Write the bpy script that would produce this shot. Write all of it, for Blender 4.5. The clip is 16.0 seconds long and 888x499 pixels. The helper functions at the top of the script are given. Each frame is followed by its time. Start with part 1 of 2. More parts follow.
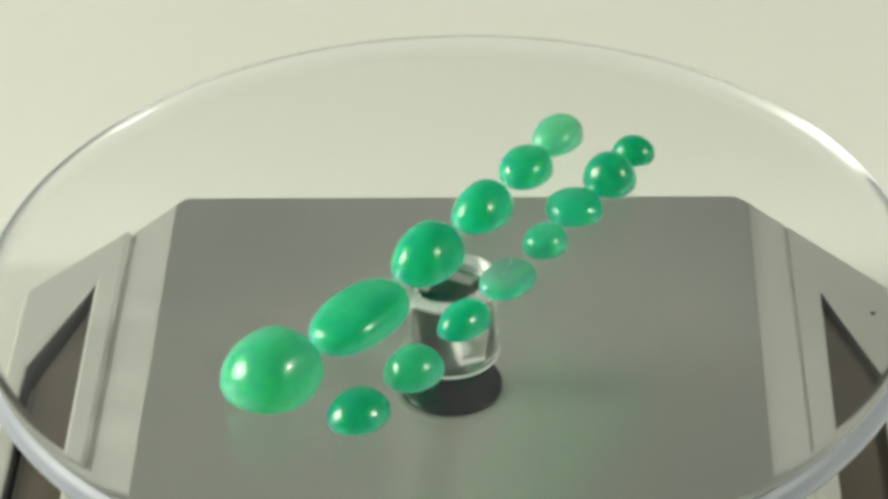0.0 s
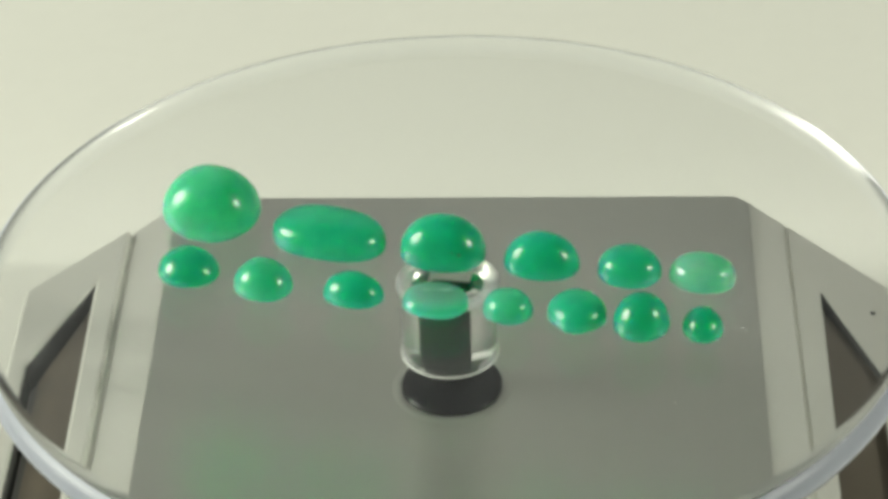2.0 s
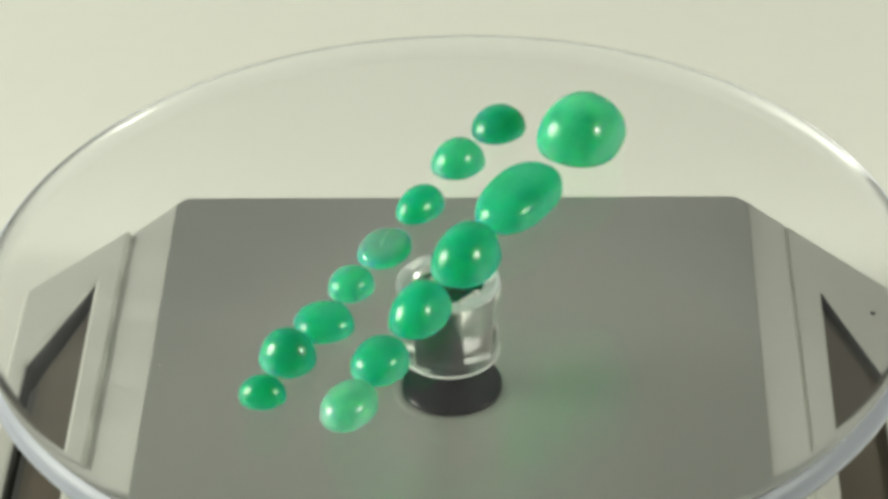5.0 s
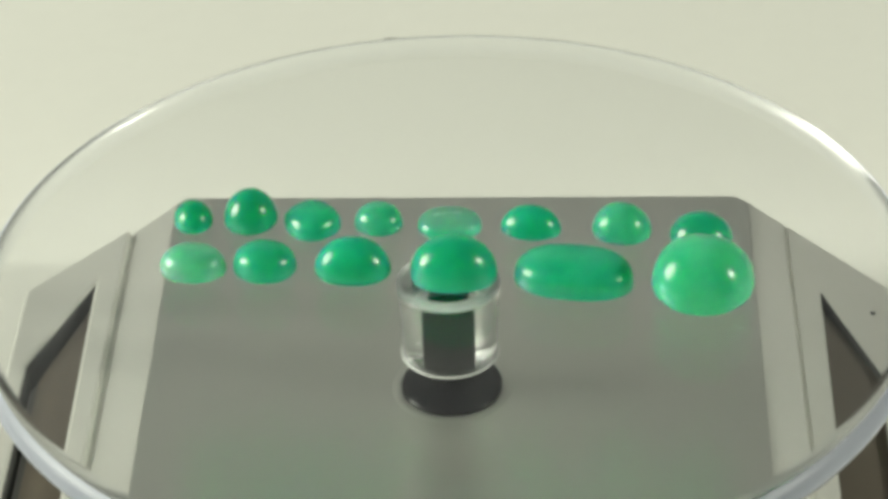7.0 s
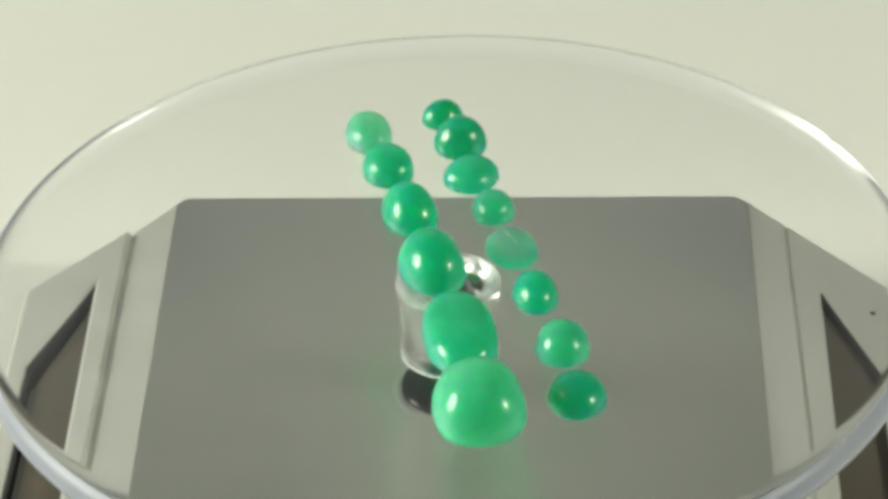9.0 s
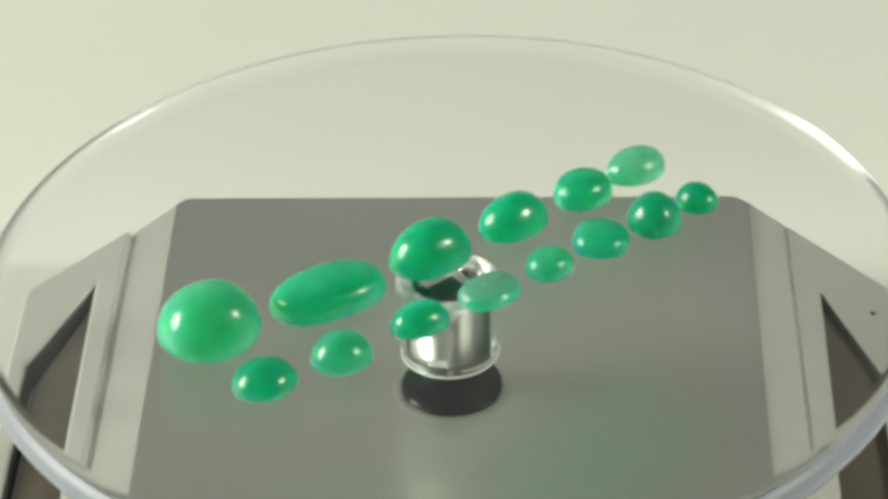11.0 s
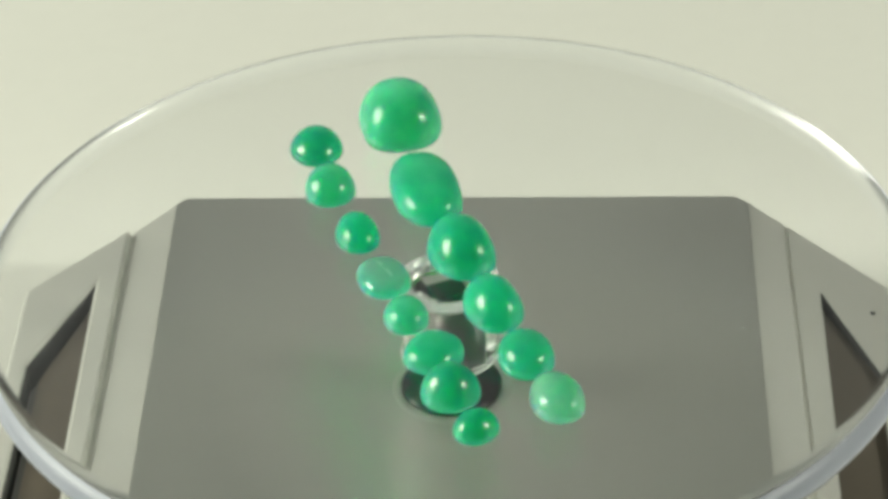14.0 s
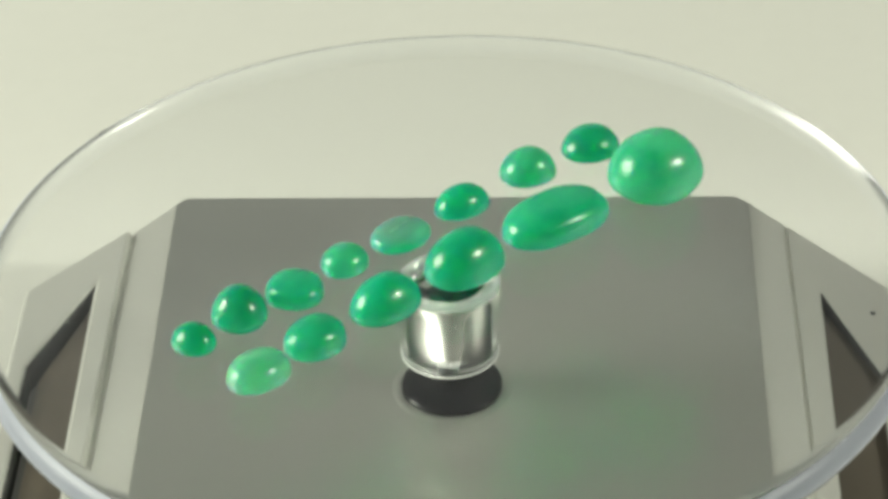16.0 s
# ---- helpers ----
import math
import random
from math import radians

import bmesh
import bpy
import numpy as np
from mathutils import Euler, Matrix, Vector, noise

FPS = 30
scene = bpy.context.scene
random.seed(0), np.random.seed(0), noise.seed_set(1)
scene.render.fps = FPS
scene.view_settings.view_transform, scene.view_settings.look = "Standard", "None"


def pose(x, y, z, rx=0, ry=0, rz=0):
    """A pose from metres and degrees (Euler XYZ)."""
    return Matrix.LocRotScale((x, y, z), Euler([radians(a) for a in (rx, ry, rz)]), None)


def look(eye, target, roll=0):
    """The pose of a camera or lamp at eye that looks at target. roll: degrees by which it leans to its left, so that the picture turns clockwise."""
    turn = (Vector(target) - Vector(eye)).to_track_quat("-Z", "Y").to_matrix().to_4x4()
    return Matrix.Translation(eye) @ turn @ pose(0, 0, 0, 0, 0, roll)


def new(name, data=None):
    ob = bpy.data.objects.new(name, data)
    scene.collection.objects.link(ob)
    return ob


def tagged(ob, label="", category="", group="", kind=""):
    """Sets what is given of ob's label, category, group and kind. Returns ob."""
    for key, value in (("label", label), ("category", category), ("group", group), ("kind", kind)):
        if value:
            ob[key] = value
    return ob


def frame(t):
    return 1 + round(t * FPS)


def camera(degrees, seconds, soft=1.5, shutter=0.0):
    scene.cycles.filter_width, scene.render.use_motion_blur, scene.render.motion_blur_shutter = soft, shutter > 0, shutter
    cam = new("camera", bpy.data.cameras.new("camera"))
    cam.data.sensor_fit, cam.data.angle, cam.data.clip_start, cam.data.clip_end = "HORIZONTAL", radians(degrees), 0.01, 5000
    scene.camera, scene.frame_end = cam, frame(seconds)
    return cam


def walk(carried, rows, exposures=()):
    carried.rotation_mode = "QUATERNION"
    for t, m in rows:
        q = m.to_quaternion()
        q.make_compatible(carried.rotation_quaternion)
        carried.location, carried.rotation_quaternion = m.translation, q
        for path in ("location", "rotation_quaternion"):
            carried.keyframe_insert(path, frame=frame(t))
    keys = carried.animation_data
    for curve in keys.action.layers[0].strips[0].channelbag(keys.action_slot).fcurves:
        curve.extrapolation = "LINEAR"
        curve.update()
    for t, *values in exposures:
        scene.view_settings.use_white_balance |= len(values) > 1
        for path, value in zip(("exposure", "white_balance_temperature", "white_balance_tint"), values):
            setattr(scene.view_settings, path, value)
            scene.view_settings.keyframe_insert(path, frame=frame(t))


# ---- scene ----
R = 0.055            # radius of the clear platter
DECK = 0.016         # height of the base's deck above the sheet
TOP = DECK + 0.371 * R  # upper face of the platter

# camera: stands still on a tripod
cam = camera(17.416, 16.0, soft=4.0)
EYE = pose(0.0, -0.28273, 0.19480 + TOP, 55.740, 1.728, -1.109)
walk(cam, [(0.0, EYE), (16.0, EYE)], [(0.0, 0.0), (16.0, 0.0)])

# light: a dim room, a broad soft lamp on one side and a small one on the other
world = bpy.data.worlds.new("room")
scene.world = world
world.use_nodes = True
world.node_tree.nodes["Background"].inputs["Color"].default_value = (1.0, 0.98, 0.88, 1)
world.node_tree.nodes["Background"].inputs["Strength"].default_value = 0.1


def lamp(name, eye, target, size, watts, color):
    data = bpy.data.lights.new(name, "AREA")
    data.shape, data.size, data.energy, data.color = "DISK", size, watts, color
    ob = new(name, data)
    ob.matrix_world = look(eye, target)
    return ob


lamp("softbox_lamp", (-1.02, 0.01, 0.46), (0, 0.05, 0.02), 0.54, 16.3, (0.98, 1.0, 0.86))
lamp("spot_lamp", (0.57, -0.17, 0.36), (0, 0.05, 0.02), 0.06, 2.2, (0.98, 1.0, 0.86))


# ---- materials ----
def material(name, color, rough, metal=0.0, grain=0.0, scale=400.0, bump=0.0, stretch=(1, 1, 1), **more):
    m = bpy.data.materials.new(name)
    m.use_nodes = True
    nodes, links = m.node_tree.nodes, m.node_tree.links
    b = nodes["Principled BSDF"]
    b.inputs["Base Color"].default_value = (*color, 1)
    b.inputs["Roughness"].default_value = rough
    b.inputs["Metallic"].default_value = metal
    for key, value in more.items():
        b.inputs[key.replace("_", " ")].default_value = value
    if grain or bump:
        co = nodes.new("ShaderNodeTexCoord")
        mp = nodes.new("ShaderNodeMapping")
        mp.inputs["Scale"].default_value = stretch
        links.new(co.outputs["Object"], mp.inputs["Vector"])
        fine, broad = nodes.new("ShaderNodeTexNoise"), nodes.new("ShaderNodeTexNoise")
        fine.inputs["Scale"].default_value, fine.inputs["Detail"].default_value = scale, 4
        broad.inputs["Scale"].default_value, broad.inputs["Detail"].default_value = scale / 14, 3
        links.new(mp.outputs["Vector"], fine.inputs["Vector"])
        links.new(co.outputs["Object"], broad.inputs["Vector"])
        both = nodes.new("ShaderNodeMath")
        both.operation = "ADD"
        links.new(fine.outputs["Fac"], both.inputs[0])
        links.new(broad.outputs["Fac"], both.inputs[1])
        half = nodes.new("ShaderNodeMath")
        half.operation = "MULTIPLY"
        half.inputs[1].default_value = 0.5
        links.new(both.outputs[0], half.inputs[0])
        ramp = nodes.new("ShaderNodeMapRange")
        ramp.inputs["From Min"].default_value, ramp.inputs["From Max"].default_value = 0.3, 0.7
        ramp.inputs["To Min"].default_value, ramp.inputs["To Max"].default_value = 1 - grain, 1 + grain
        links.new(half.outputs[0], ramp.inputs["Value"])
        mul = nodes.new("ShaderNodeVectorMath")
        mul.operation = "SCALE"
        mul.inputs[0].default_value = color
        links.new(ramp.outputs["Result"], mul.inputs["Scale"])
        links.new(mul.outputs["Vector"], b.inputs["Base Color"])
        ro = nodes.new("ShaderNodeMath")
        ro.operation = "MULTIPLY"
        ro.inputs[1].default_value = rough
        links.new(ramp.outputs["Result"], ro.inputs[0])
        links.new(ro.outputs[0], b.inputs["Roughness"])
        if bump:
            bp = nodes.new("ShaderNodeBump")
            bp.inputs["Strength"].default_value, bp.inputs["Distance"].default_value = bump, 0.0002
            links.new(fine.outputs["Fac"], bp.inputs["Height"])
            links.new(bp.outputs["Normal"], b.inputs["Normal"])
    return m


PAPER = material("matt white paper", (0.80, 0.80, 0.735), 0.9, grain=0.012, scale=260, bump=0.08)
WALL = material("plain dark surround", (0.09, 0.088, 0.08), 0.9, grain=0.04, scale=30)
BACK = material("blue-grey added wall", (0.28, 0.285, 0.31), 0.9, grain=0.03, scale=30)
STEEL = material("satin grey metal film", (0.475, 0.482, 0.436), 0.30, 0.82, grain=0.012, scale=900)
SHAFT = material("dark satin plastic", (0.007, 0.0078, 0.0085), 0.45, Specular_IOR_Level=0.12)
SILVER = material("silver plastic", (0.65, 0.65, 0.595), 0.5, 0.55, grain=0.03, scale=500)
CELL = material("brown solar cell", (0.105, 0.089, 0.066), 0.3, 0.0, grain=0.08, scale=300)
BLACK = material("glossy black plastic", (0.006, 0.006, 0.007), 0.12, Specular_IOR_Level=0.25)
RECESS = material("dark recess", (0.06, 0.06, 0.057), 0.6)
RIM = material("polished acrylic edge", (0.95, 0.97, 1.0), 0.16, IOR=1.49, Transmission_Weight=1.0, Specular_IOR_Level=0.2)
SATIN = material("satin acrylic edge", (0.70, 0.755, 0.91), 0.42, IOR=1.49, Transmission_Weight=0.66)
MILKY = material("milky clear plastic", (0.84, 0.86, 0.83), 0.3, IOR=1.45, Transmission_Weight=0.45)
GLINT_RING = material("bumpy clear ring", (0.86, 0.89, 0.89), 0.08, IOR=1.45, Transmission_Weight=0.86, grain=0.15, scale=1500, bump=0.8)
ACRYLIC = material("clear acrylic", (0.985, 0.995, 0.99), 0.0, IOR=1.49, Transmission_Weight=1.0)


def chalcedony(name, color, milk=0.55, clear=0.0):
    """Milky green stone with a polished skin; clear: how glassy its upper half is."""
    m = bpy.data.materials.new(name)
    m.use_nodes = True
    nodes, links = m.node_tree.nodes, m.node_tree.links
    b = nodes["Principled BSDF"]
    co = nodes.new("ShaderNodeTexCoord")
    n1 = nodes.new("ShaderNodeTexNoise")
    n1.inputs["Scale"].default_value, n1.inputs["Detail"].default_value = 200, 4
    rnd = nodes.new("ShaderNodeObjectInfo")
    add = nodes.new("ShaderNodeVectorMath")
    add.operation = "ADD"
    links.new(co.outputs["Object"], add.inputs[0])
    links.new(rnd.outputs["Random"], add.inputs[1])
    links.new(add.outputs["Vector"], n1.inputs["Vector"])
    ramp = nodes.new("ShaderNodeValToRGB")
    r, g, bl = 0.62 * color[0], 1.1 * color[1], 1.13 * color[2]
    ramp.color_ramp.elements[0].position, ramp.color_ramp.elements[1].position = 0.32, 0.72
    ramp.color_ramp.elements[0].color = (r * 0.55, g * 0.84, bl * 0.86, 1)
    ramp.color_ramp.elements[1].color = (min(1, r * 1.5 + 0.004), min(1, g * 1.15), min(1, bl * 1.15), 1)
    links.new(n1.outputs["Fac"], ramp.inputs["Fac"])
    links.new(ramp.outputs["Color"], b.inputs["Base Color"])
    b.inputs["Roughness"].default_value = 0.26
    b.inputs["IOR"].default_value = 1.54
    b.inputs["Specular IOR Level"].default_value = 0.15
    b.inputs["Transmission Weight"].default_value = 1.32 - milk
    b.inputs["Subsurface Weight"].default_value = 1.0
    b.inputs["Subsurface Radius"].default_value = (0.25, 1.0, 0.5)
    b.inputs["Subsurface Scale"].default_value = 0.013
    b.inputs["Subsurface Anisotropy"].default_value = 0.75
    b.inputs["Coat Weight"].default_value = 0.2
    b.inputs["Coat Roughness"].default_value = 0.07
    if clear:
        sep = nodes.new("ShaderNodeSeparateXYZ")
        links.new(co.outputs["Object"], sep.inputs[0])
        mr = nodes.new("ShaderNodeMapRange")
        mr.inputs["From Min"].default_value, mr.inputs["From Max"].default_value = 0.0006, 0.0020
        links.new(sep.outputs["Z"], mr.inputs["Value"])
        mr.inputs["To Min"].default_value, mr.inputs["To Max"].default_value = 1 - milk, clear
        links.new(mr.outputs["Result"], b.inputs["Transmission Weight"])
        b.inputs["Roughness"].default_value = 0.06
        mix = nodes.new("ShaderNodeMix")
        mix.data_type = "RGBA"
        fac = nodes.new("ShaderNodeMapRange")
        fac.inputs["From Min"].default_value, fac.inputs["From Max"].default_value = 0.0009, 0.0019
        links.new(sep.outputs["Z"], fac.inputs["Value"])
        links.new(fac.outputs["Result"], mix.inputs[0])
        links.new(ramp.outputs["Color"], mix.inputs[6])
        mix.inputs[7].default_value = (0.34, 0.88, 0.58, 1)
        links.new(mix.outputs[2], b.inputs["Base Color"])
    return m


# ---- mesh helpers ----
def part(name, bm, mat, parent=None, label="", smooth=False):
    me = bpy.data.meshes.new(name)
    bmesh.ops.recalc_face_normals(bm, faces=bm.faces)
    bm.to_mesh(me)
    bm.free()
    me.materials.append(mat)
    if smooth:
        me.polygons.foreach_set("use_smooth", [True] * len(me.polygons))
    ob = new(name, me)
    if parent:
        ob.parent = parent
    return tagged(ob, label)


def slab(points, z0, z1, bevel=0.0, holes=()):
    """An extruded plan, with holes, its upper edges bevelled."""
    bm = bmesh.new()
    edges = []
    for loop in (points, *holes):
        vs = [bm.verts.new((x, y, z1)) for x, y in loop]
        edges += [bm.edges.new((a, b)) for a, b in zip(vs, vs[1:] + vs[:1])]
    bmesh.ops.triangle_fill(bm, edges=edges, use_beauty=True)
    bmesh.ops.dissolve_limit(bm, angle_limit=0.01, verts=bm.verts, edges=bm.edges)
    top = list(bm.faces)
    low = bmesh.ops.extrude_face_region(bm, geom=top)
    for v in (g for g in low["geom"] if isinstance(g, bmesh.types.BMVert)):
        v.co.z = z0
    if bevel:
        rim = [e for e in bm.edges if all(abs(v.co.z - z1) < 1e-9 for v in e.verts) and any(abs(f.normal.z) < 0.5 or f.calc_center_median().z < z1 - 1e-6 for f in e.link_faces)]
        bmesh.ops.bevel(bm, geom=rim, offset=bevel, segments=3, profile=0.5, affect="EDGES", clamp_overlap=True)
    return bm


def lathe(profile, n=96):
    """A turned body; profile from the axis at the foot to the axis at the head."""
    bm = bmesh.new()
    rings = []
    for r, z in profile:
        if r < 1e-9:
            rings.append([bm.verts.new((0, 0, z))])
        else:
            rings.append([bm.verts.new((r * math.cos(2 * math.pi * i / n), r * math.sin(2 * math.pi * i / n), z)) for i in range(n)])
    for a, b in zip(rings, rings[1:]):
        for i in range(n):
            j = (i + 1) % n
            if len(a) == 1:
                bm.faces.new((a[0], b[j], b[i]))
            elif len(b) == 1:
                bm.faces.new((a[i], a[j], b[0]))
            else:
                bm.faces.new((a[i], a[j], b[j], b[i]))
    return bm


# ---- setting ----
def sheet():
    """White paper on the table."""
    bm = bmesh.new()
    xs, ys = [-1.1 + 0.11 * i for i in range(21)], [-0.55 + 0.115 * i for i in range(11)]
    grid = [[bm.verts.new((x, y, 0.0006 * noise.noise(Vector((x * 5, y * 5, 0))) - 0.0006)) for x in xs] for y in ys]
    for a, b in zip(grid, grid[1:]):
        for i in range(len(xs) - 1):
            bm.faces.new((a[i], a[i + 1], b[i + 1], b[i]))
    return tagged(part("ground", bm, PAPER, smooth=True), "plain off-white paper sheet under the stand", "backdrop", kind="structure")


sheet()


def room():
    def box(name, lo, hi, label, mat=None):
        bm = bmesh.new()
        bmesh.ops.create_cube(bm, size=1)
        for v in bm.verts:
            v.co = [(a + b) / 2 + c * (b - a) for a, b, c in zip(lo, hi, v.co)]
        tagged(part(name, bm, mat or WALL), label, "wall", kind="structure")
    # unseen wall, added and toned to give the metal plate its sheen
    box("wall_north", (-1.30, 0.76, -0.003), (1.30, 0.80, 0.95), "unseen blue-grey wall added for the plate to reflect", BACK)
    # unseen dark walls and ceiling, added so that glossy parts reflect darkness
    box("wall_south", (-1.30, -0.80, -0.003), (1.30, -0.76, 0.95), "unseen dark wall added behind the camera")
    box("wall_west", (-1.34, -0.80, -0.003), (-1.30, 0.80, 0.95), "unseen dark wall added at the side")
    box("wall_east", (1.30, -0.80, -0.003), (1.34, 0.80, 0.95), "unseen dark wall added at the side")
    # unseen white boards, added as reflectors to brighten the column's sides
    box("reflector_west", (-1.22, -0.5, -0.002), (-1.21, 0.5, 0.60), "unseen white reflector board added beside the paper", PAPER)
    box("reflector_east", (1.21, -0.5, -0.002), (1.22, 0.5, 0.60), "unseen white reflector board added beside the paper", PAPER)
    box("ceiling", (-1.34, -0.80, 0.95), (1.34, 0.80, 0.99), "unseen dark ceiling added above the stand")
    box("table", (-1.34, -0.80, -0.043), (1.34, 0.80, -0.003), "plain dark table top under the paper")


# ---- the stand ----
YAW = -2.6


def stand():
    base = new("display_stand")
    tagged(base, "silver-grey eight-sided stand base with brown solar cells", "display stand")
    base.matrix_world = pose(0, -0.010 * R, 0, 0, 0, YAW)

    def plan(pts):
        return [(x * R, y * R) for x, y in pts]

    z = DECK
    body = plan([(0.66, 0.765), (1.0, 0.40), (1.0, -0.40), (0.66, -0.765), (-0.66, -0.765), (-1.0, -0.40), (-1.0, 0.40), (-0.66, 0.765)])
    part("body", slab(body, 0.0005, z - 0.0075, 0.0006), RECESS, base, "dark inner body under the deck")
    part("deck_plate", slab(plan([(-0.69, 0.755), (-0.667, 0.782), (0.667, 0.766), (0.70, 0.735), (0.685, -0.735), (0.667, -0.77), (-0.667, -0.77), (-0.675, -0.742)]),
                            z - 0.002, z, 0.00012), STEEL, base, "satin grey metal plate with soft reflections")
    for s in (-1, 1):
        def side(pts, up=0.018):
            return plan([(s * x, y + (up if s < 0 else 0.008)) for x, y in (pts if s > 0 else pts[::-1])])
        left = s < 0

        def sink(bm, flush, start, slope):
            for v in bm.verts:
                x = abs(v.co.x)
                v.co.z -= flush + slope * max(0.0, x - start * R)
                if not left:  # steeper here to shade this side by shape; y keeps its outline
                    more = 0.08 * min(0.09 * R, max(0.0, x - 0.69 * R)) + 0.10 * max(0.0, x - 0.78 * R)
                    v.co.z -= more
                    v.co.y += 1.45 * more
            return bm

        edge = [(0.774, -0.62), (0.781, 0.637)] if left else [(0.776, -0.62), (0.781, 0.66)]
        strip = slab(side([(0.66, -0.75), (0.68, -0.75), *edge, (0.69, 0.745), (0.66, 0.745)]), z - 0.003, z - 0.0001, 0.0003 if left else 0.0002)
        sink(strip, 0.0001, 0.69, 0.10 if left else 0.16)
        part("side_strip", strip, SILVER, base, "lighter silver strip sloping down beside the metal plate")
        tilt = (0.0, 0.80, 0.07) if left else (0.00095, 0.78, 0.17)
        groove = slab(side([(0.77, -0.62), (0.82, -0.59), (0.82, 0.60), (0.79, 0.632 if left else 0.652), (0.77, 0.647 if left else 0.668)]), z - 0.004, z - (0.0010 if left else 0.0004))
        part("groove", sink(groove, *tilt), SILVER, base, "narrow groove between strip and frame")
        hole = side([(0.834, -0.52), (0.966, -0.36), (0.966, 0.085), (0.848, 0.385)], 0.036)
        if not left:
            hole = [(x, y + 0.008 * R) for x, y in hole]
        outer = [(0.784, -0.640), (1.012, -0.395), (1.012, 0.395), (0.797, 0.626), (0.790, 0.627)] if left else [(0.784, -0.640), (1.012, -0.385), (1.012, 0.445), (0.788, 0.650)]
        rim_bm = slab(side(outer), z - 0.0042, z, 0.0005 if left else 0.0, [hole])
        frame_ob = part("cell_frame", sink(rim_bm, *tilt), SILVER, base, "silver plastic frame round a solar cell")
        frame_ob.data.materials.append(RECESS)
        # the hole's walls get a dark colour, for the shade inside the hole
        for p in frame_ob.data.polygons:
            if abs(p.normal.z) < 0.3 and -0.53 * R < p.center.y < 0.43 * R and 0.83 * R < abs(p.center.x) < 0.972 * R:
                p.material_index = 1
        cell = slab(side([(0.826, -0.53), (0.97, -0.37), (0.97, 0.09), (0.840, 0.39)] if not left else [(0.830, -0.50), (0.936, -0.35), (0.936, 0.06), (0.842, 0.352)], 0.036), z - 0.0036, z - 0.0014)
        part("solar_cell", sink(cell, *tilt), CELL, base, "brown solar cell sunk in its frame")
    boss = lathe([(0, z - 0.001), (0.112 * R, z - 0.001), (0.112 * R, z + 0.0005), (0.110 * R, z + 0.0007), (0.104 * R, z + 0.0008), (0, z + 0.0008)])
    part("boss", boss, BLACK, base, "glossy black round boss", smooth=True).location = (0, 0.014 * R, 0)
    # added ring whose slope catches light, for the column's halo on the plate
    ring = lathe([(0.108 * R, z - 0.0005), (0.108 * R, z + 0.00004), (0.116 * R, z + 0.00007), (0.132 * R, z + 0.00002), (0.140 * R, z - 0.0002)])
    part("halo_ring", ring, STEEL, base, "satin metal ring added for the bright halo round the boss", smooth=True).location = (0, 0.012 * R, 0)
    part("screw", lathe([(0, z - 0.0004), (0.0004, z - 0.0004), (0.0004, z + 0.00005), (0, z + 0.0001)], 16), RECESS, base, "small dark screw head").location = (0.967 * R, 0.340 * R + 0.0021, -0.0041)
    return base


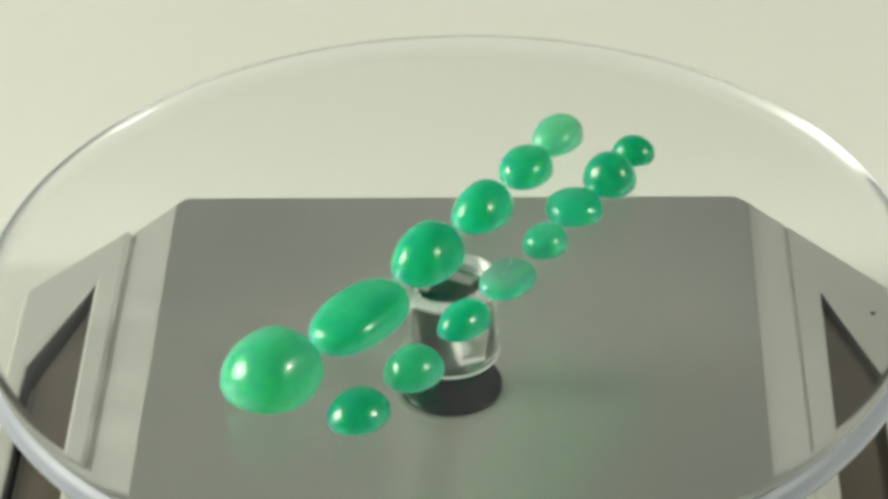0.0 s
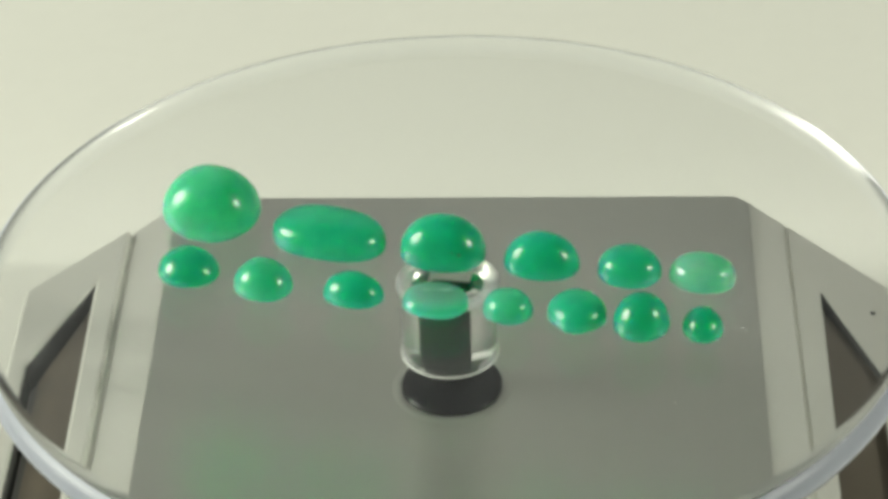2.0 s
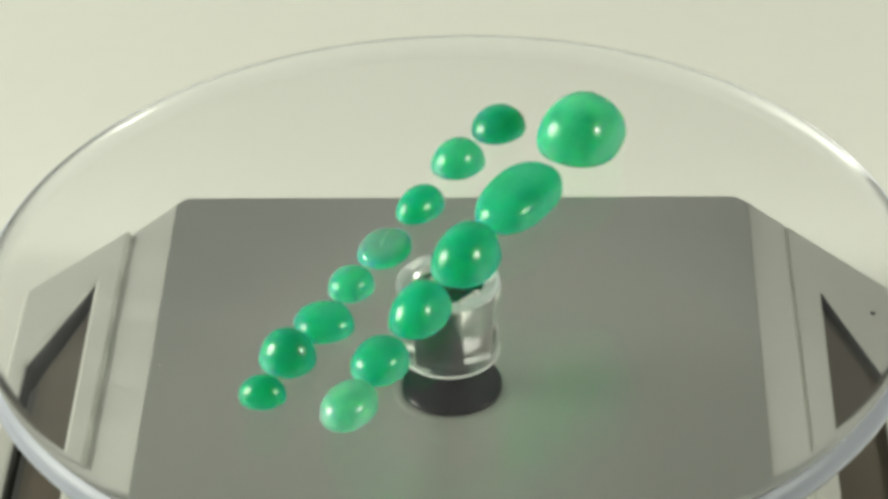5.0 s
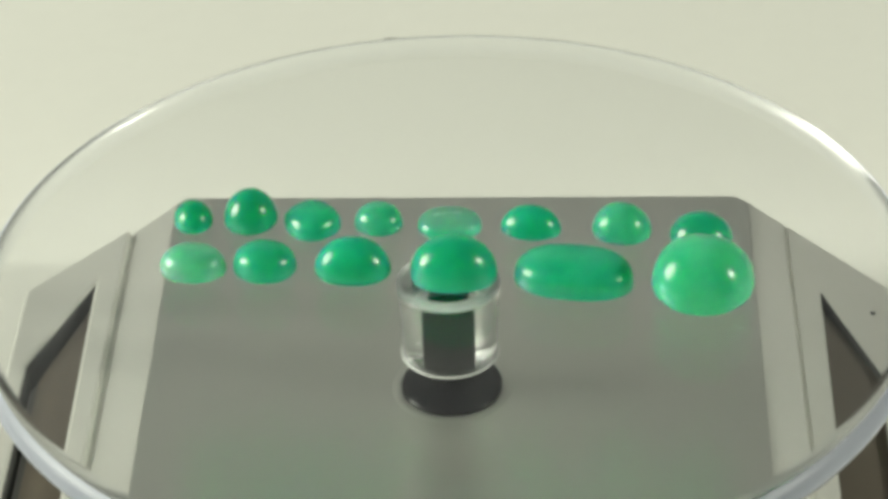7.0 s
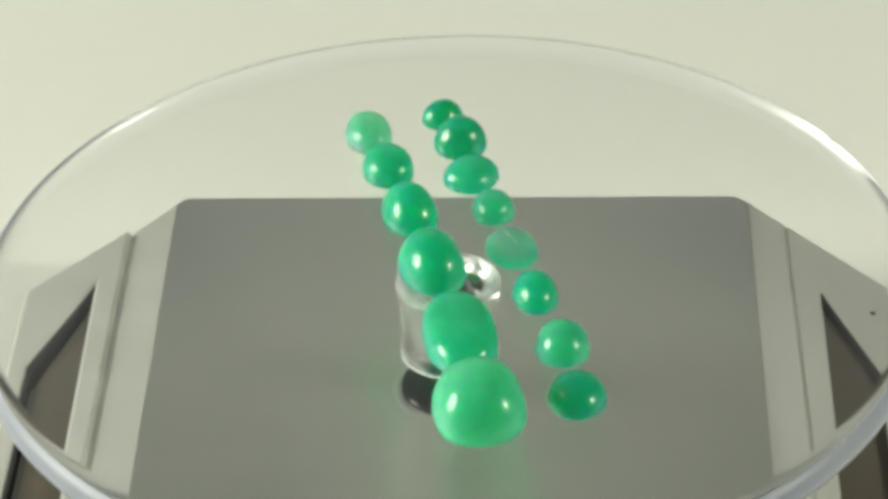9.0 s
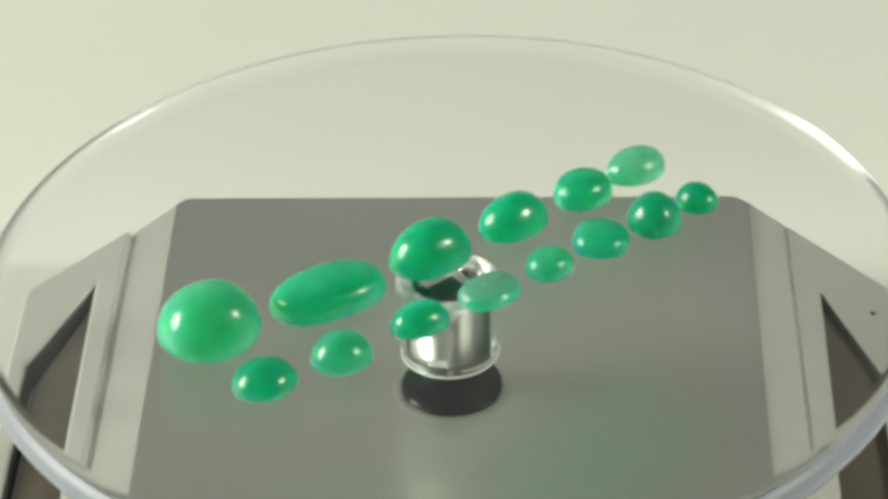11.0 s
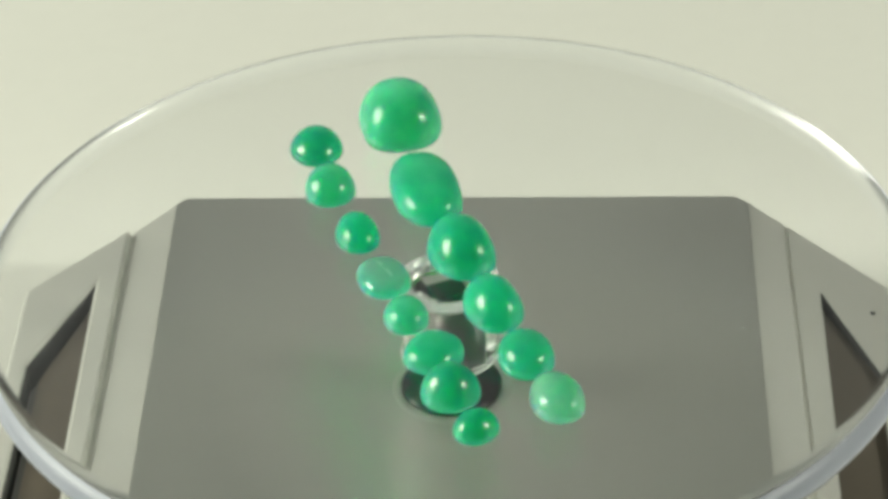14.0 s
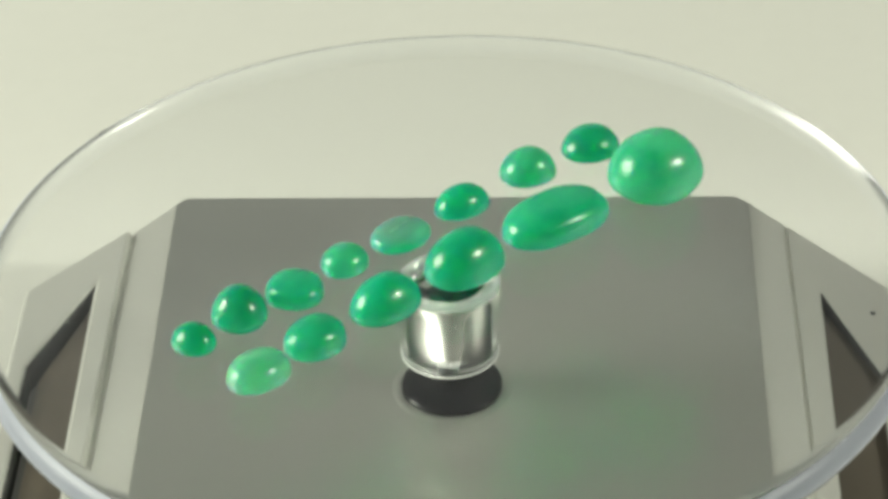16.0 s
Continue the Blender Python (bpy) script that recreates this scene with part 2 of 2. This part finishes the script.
def platter():
    """Clear disc on a clear column with a square bore; it turns."""
    top = new("turntable_platter")
    tagged(top, "clear acrylic disc on a short clear column", "turntable")
    t = 0.085 * R
    edge = t / 2
    profile = [(0, -t), (0.9 * R, -t)]
    for i in range(33):
        k = math.radians(-90 + 180 * i / 32)
        profile.append((1.02 * R - edge + edge * math.cos(k), -edge + edge * math.sin(k)))
    disc = lathe(profile + [(0.9 * R, 0), (0, 0)], 256)
    d = part("disc", disc, ACRYLIC, top, "clear acrylic disc with a polished rim")
    d.visible_shadow = False
    d.data.materials.append(RIM)
    d.data.materials.append(SATIN)
    for p in d.data.polygons:
        p.use_smooth = abs(p.normal.z) < 0.9999
        p.material_index = 0 if abs(p.normal.z) > 0.9999 else 2 if -0.3 < p.normal.z < 0.82 else 1
    n, half = 96, 0.0455 * R
    z1, z0 = -t - 0.0004, -0.271 * R
    bm = bmesh.new()

    def ring(r, z):
        return [bm.verts.new((r * math.cos(2 * math.pi * i / n + math.pi / 4), r * math.sin(2 * math.pi * i / n + math.pi / 4), z)) for i in range(n)]

    def square(z):
        out = []
        for i in range(n):
            a = 2 * math.pi * i / n + math.pi / 4
            k = half / max(abs(math.cos(a)), abs(math.sin(a)))
            out.append(bm.verts.new((k * math.cos(a), k * math.sin(a), z)))
        return out
    rows = [ring(0.1012 * R, z0), ring(0.1062 * R, z0 + 0.00026), ring(0.107 * R, -0.17 * R), ring(0.111 * R, -0.12 * R), ring(0.113 * R, z1 - 0.0002), ring(0.1115 * R, z1), square(z1), square(z0)]
    rows.append(rows[0])
    for k, (a, b) in enumerate(zip(rows, rows[1:])):
        for i in range(n):
            j = (i + 1) % n
            f = bm.faces.new((a[i], a[j], b[j], b[i]))
            f.smooth = k < 5
            f.material_index = int(k == 0)
    nick = bmesh.new()
    bmesh.ops.create_cube(nick, size=1)
    for v in nick.verts:
        v.co = (0.26 * R + 0.0016 * v.co.x * (1 - 0.5 * v.co.y), -0.957 * R + 0.00018 * v.co.y + 0.0004 * v.co.x, 0.00002 * v.co.z + 0.00001)
    part("scratch", nick, RECESS, top, "short dark scratch by the rim")
    rng = random.Random(4)
    dust = bmesh.new()
    for k in range(16):
        a, q, size = rng.uniform(0, 6.28), 0.9 * R * math.sqrt(rng.random()), rng.uniform(0.00005, 0.00011)
        mote = bmesh.ops.create_icosphere(dust, subdivisions=1, radius=size)["verts"]
        for v in mote:
            v.co = Vector((v.co.x * 1.5, v.co.y, v.co.z * 0.6)) + Vector((q * math.cos(a), q * math.sin(a), 0.00005))
    tagged(part("dust", dust, PAPER, top, "pale dust specks on the disc"), kind="stuff")
    # ring added to imitate the crinkled bright refraction at the column's head
    collar = lathe([(0.080 * R, -t - 0.00035), (0.1115 * R, -t - 0.00035), (0.1135 * R, -t - 0.0002), (0.1125 * R, -t - 0.00005), (0.080 * R, -t - 0.00005), (0.079 * R, -t - 0.0002), (0.080 * R, -t - 0.00035)])
    part("collar", collar, GLINT_RING, top, "clear bumpy ring added for the bright refraction under the disc", smooth=True).visible_shadow = False
    # proud milky ring, added to catch lamp light as the foot's bright line
    foot = lathe([(0.1065 * R, z0 + 0.00008), (0.1080 * R, z0 + 0.00014), (0.1085 * R, z0 + 0.00024), (0.1080 * R, z0 + 0.00034), (0.1066 * R, z0 + 0.0004)], 96)
    part("foot_ring", foot, MILKY, top, "milky ring added for the bright line at the column's foot", smooth=True).visible_shadow = False
    seam = bmesh.new()
    loops = []
    for w, h in ((1.0, 0.0), (1.07, 0.0), (1.07, 0.00016), (1.0, 0.00016)):
        a = half * w * 1.02
        loops.append([seam.verts.new((x * a, y * a, z0 - 0.00018 + h)) for x, y in ((1, 1), (-1, 1), (-1, -1), (1, -1))])
    for p, q in zip(loops, loops[1:] + loops[:1]):
        for i in range(4):
            seam.faces.new((p[i], p[(i + 1) % 4], q[(i + 1) % 4], q[i]))
    bmesh.ops.rotate(seam, verts=seam.verts, matrix=Matrix.Rotation(radians(6), 3, "Z"))
    part("bore_seam", seam, MILKY, top, "milky seam round the foot of the bore")
    shaft = bmesh.new()
    bmesh.ops.create_cube(shaft, size=1)
    for v in shaft.verts:
        v.co = (v.co.x * 1.9 * half, v.co.y * 1.9 * half, z0 + 0.0003 if v.co.z < 0 else -0.115 * R)
    bmesh.ops.rotate(shaft, verts=shaft.verts, matrix=Matrix.Rotation(radians(6), 3, "Z"))
    bmesh.ops.rotate(bm, verts=bm.verts, matrix=Matrix.Rotation(radians(6), 3, "Z"))
    part("post", lathe([(0, -0.371 * R + 0.0009), (0.03 * R, -0.371 * R + 0.0009), (0.03 * R, z0 + 0.0002), (0, z0 + 0.0002)], 32), BLACK, top, "thin black drive post")
    part("spindle", shaft, SHAFT, top, "dark square drive spindle inside the column")
    col = part("column", bm, ACRYLIC, top, "clear acrylic column with a square bore")
    col.data.materials.append(MILKY)
    col.visible_shadow = False
    return top


# ---- the stones, in mm on the platter ----
DEEP, MID, LIGHT, PALE = (0.025, 0.53, 0.30), (0.065, 0.58, 0.325), (0.16, 0.65, 0.35), (0.40, 0.75, 0.42)
STONES = [  # x, y, half length, half width, turn, height, plan roundness, dome roundness, foot, girdle, colour, milk, label
    (-30.25, 3.06, 5.98, 5.15, -5.8, 7.32, 2.31, 1.97, 0.57, 0.24, (0.15, 0.64, 0.35), 0.85, "large high-domed milky green cabochon"),
    (-15.18, 1.88, 7.11, 4.23, -3.7, 3.72, 2.31, 2.75, 0.93, 0.14, MID, 0.85, "long oval milky green cabochon"),
    (-1.01, 2.05, 5.18, 3.88, 3.7, 5.31, 2.23, 2.02, 0.85, 0.1, DEEP, 0.85, "deep green oval domed cabochon with a dark fleck"),
    (10.97, 2.2, 4.57, 3.34, 3.2, 4.65, 2.13, 1.85, 0.77, 0.15, DEEP, 0.85, "deep green oval cabochon with dark clouds"),
    (21.42, 2.74, 3.78, 3.18, -0.2, 3.53, 2.04, 2.42, 0.74, 0.18, MID, 0.8, "medium green oval cabochon"),
    (29.96, 3.52, 3.95, 2.94, -0.5, 3.24, 2.13, 2.35, 0.78, 0.16, PALE, 0.8, "pale green translucent oval cabochon"),
    (-29.52, -8.16, 3.77, 3.32, -9.7, 3.36, 2.05, 1.85, 0.79, 0.14, DEEP, 0.7, "deep green low oval cabochon"),
    (-19.98, -8.94, 3.6, 3.16, -11.5, 3.74, 2.14, 1.85, 0.88, 0.11, LIGHT, 0.8, "light green oval cabochon"),
    (-9.09, -8.5, 3.68, 2.68, -4.4, 3.12, 2.07, 1.95, 0.77, 0.07, DEEP, 0.85, "deep green small oval cabochon"),
    (0.74, -8.06, 3.9, 3.03, 2, 2.13, 2.15, 2.43, 0.82, 0.12, LIGHT, 0.6, "flat half-clear green cabochon with cloudy top"),
    (9.33, -7.8, 2.94, 2.61, -5.6, 2.89, 2.07, 2.23, 0.82, 0.15, LIGHT, 0.8, "light green small round cabochon"),
    (17.32, -6.89, 3.27, 3.47, 44.2, 2.83, 2.3, 2.36, 0.8, 0.16, MID, 0.8, "medium green round cabochon"),
    (24.93, -7.27, 3.31, 3.39, -30.6, 4.49, 1.98, 1.85, 0.59, 0.2, (0.03, 0.52, 0.30), 0.75, "tall green round cabochon"),
    (31.89, -6.45, 2.35, 2.69, 23, 2.95, 2.06, 1.85, 0.76, 0.21, (0.012, 0.46, 0.25), 0.8, "smallest deep green cabochon"),
]


def cabochon(a, b, h, m, dome, foot, girdle, mat, label, seed):
    foot, girdle = 1 - (0.8 if h > 0.007 else 0.38) * (1 - foot), (0.9 if h > 0.007 else 0.75) * girdle
    rings = []
    for i in range(5):
        t = math.pi / 2 * i / 5
        rings.append((foot + (1 - foot) * math.sin(t), girdle * (1 - math.cos(t))))
    for i in range(13):
        t = math.pi / 2 * i / 12
        rings.append((max(0.0, math.cos(t)) ** (2 / dome) if i < 12 else 0.0, girdle + (1 - girdle) * math.sin(t) ** (2 / dome)))
    n = 64
    bm = bmesh.new()
    rows = []
    for k, (r, z) in enumerate(rings):
        if r == 0:
            rows.append([bm.verts.new((0, 0, h))])
            continue
        row = []
        for i in range(n):
            t = 2 * math.pi * i / n
            c, s = math.cos(t), math.sin(t)
            w = (abs(c) ** m + abs(s) ** m) ** (-1 / m)
            w *= 1 + 0.03 * noise.noise(Vector((c * 1.3 + seed * 7.1, s * 1.3, z * 1.2)))
            side = max(r, 0.9 + 0.1 * k / 5) if k < 5 else r
            row.append(bm.verts.new((a * r * w * c, b * side * w * s, h * z)))
        rows.append(row)
    bm.faces.new(rows[0][::-1])
    for p, q in zip(rows, rows[1:]):
        for i in range(n):
            j = (i + 1) % n
            bm.faces.new((p[i], p[j], q[j], q[i]) if len(q) > 1 else (p[i], p[j], q[0]))
    ob = part("cabochon", bm, mat, smooth=True)
    ob.data.polygons[0].use_smooth = False
    return tagged(ob, label, "gemstone", group="green cabochons on the platter")


room()
stand()
PLATTER = platter()
GEMS = []
for k, (x, y, a, b, turn, h, flat, dome, foot, girdle, color, milk, label) in enumerate(STONES):
    mat = chalcedony("green chalcedony", color, milk, 0.72 if "half-clear" in label else 0.0)
    GEMS.append((cabochon(a / 1000, b / 1000, h / 1000, flat, dome, foot, girdle, mat, label, k), x / 1000, y / 1000, turn))



def inclusion(stone, mat, label, blobs):
    """Tiny flecks or streaks near the skin of a stone: centre, half sizes and turn, in mm and degrees."""
    for x, y, z, a, b, c, turn in blobs:
        bm = bmesh.new()
        bmesh.ops.create_icosphere(bm, subdivisions=2, radius=1)
        for v in bm.verts:
            v.co = (a * v.co.x / 1000, b * v.co.y / 1000, c * v.co.z / 1000)
        bmesh.ops.rotate(bm, verts=bm.verts, matrix=Matrix.Rotation(radians(turn), 3, "Z"))
        bmesh.ops.translate(bm, verts=bm.verts, vec=(x / 1000, y / 1000, z / 1000))
        part("inclusion", bm, mat, stone, label, smooth=True)


FLECK = material("dark green fleck", (0.005, 0.10, 0.05), 0.4)
STREAK = material("pale streak", (0.50, 0.80, 0.64), 0.6)
inclusion(GEMS[2][0], FLECK, "tiny dark fleck in the stone", [(2.46, -3.18, 2.36, 0.35, 0.12, 0.18, 0), (1.7, -3.3, 2.6, 0.16, 0.1, 0.12, 0)])
inclusion(GEMS[5][0], FLECK, "tiny dark fleck in the stone", [(0.3, 2.62, 1.45, 0.12, 0.12, 0.12, 0)])
inclusion(GEMS[9][0], STREAK, "fine pale streak across the stone", [(0.2, 0.1, 2.08, 1.9, 0.035, 0.05, 12), (-0.5, -0.9, 1.95, 1.2, 0.03, 0.05, 8)])

# turn of the platter, degrees against time
TURN = [(0, 54.82), (0.5, 37.47), (1, 20.46), (1.5, 1.26), (2, -16.03), (2.5, -32.12), (3, -50.26), (3.5, -67.7), (4, -84.29),
        (6.5, -170.73), (7, -188.37), (7.5, -206.08), (8, -223.65), (8.5, -240.92), (9, -258.63), (11.5, -345.95), (12, -365.07), (12.5, -381.93),
        (13, -398.6), (13.5, -416.52), (14, -434.14), (14.5, -450.61), (15, -468.1), (15.5, -484.83), (16, -502.47)]


def turn_at(t):
    return float(np.interp(t, [r[0] for r in TURN], [r[1] for r in TURN]))


def motions():
    times = [0.1 * i for i in range(161)]
    walk(PLATTER, [(t, pose(0, 0, TOP, 0, 0, turn_at(t))) for t in times])
    for ob, x, y, turn in GEMS:
        rows = []
        for t in times:
            a = radians(turn_at(t))
            rows.append((t, pose(x * math.cos(a) - y * math.sin(a), x * math.sin(a) + y * math.cos(a), TOP + 0.00005, 0, 0, turn_at(t) + turn)))
        walk(ob, rows)


motions()
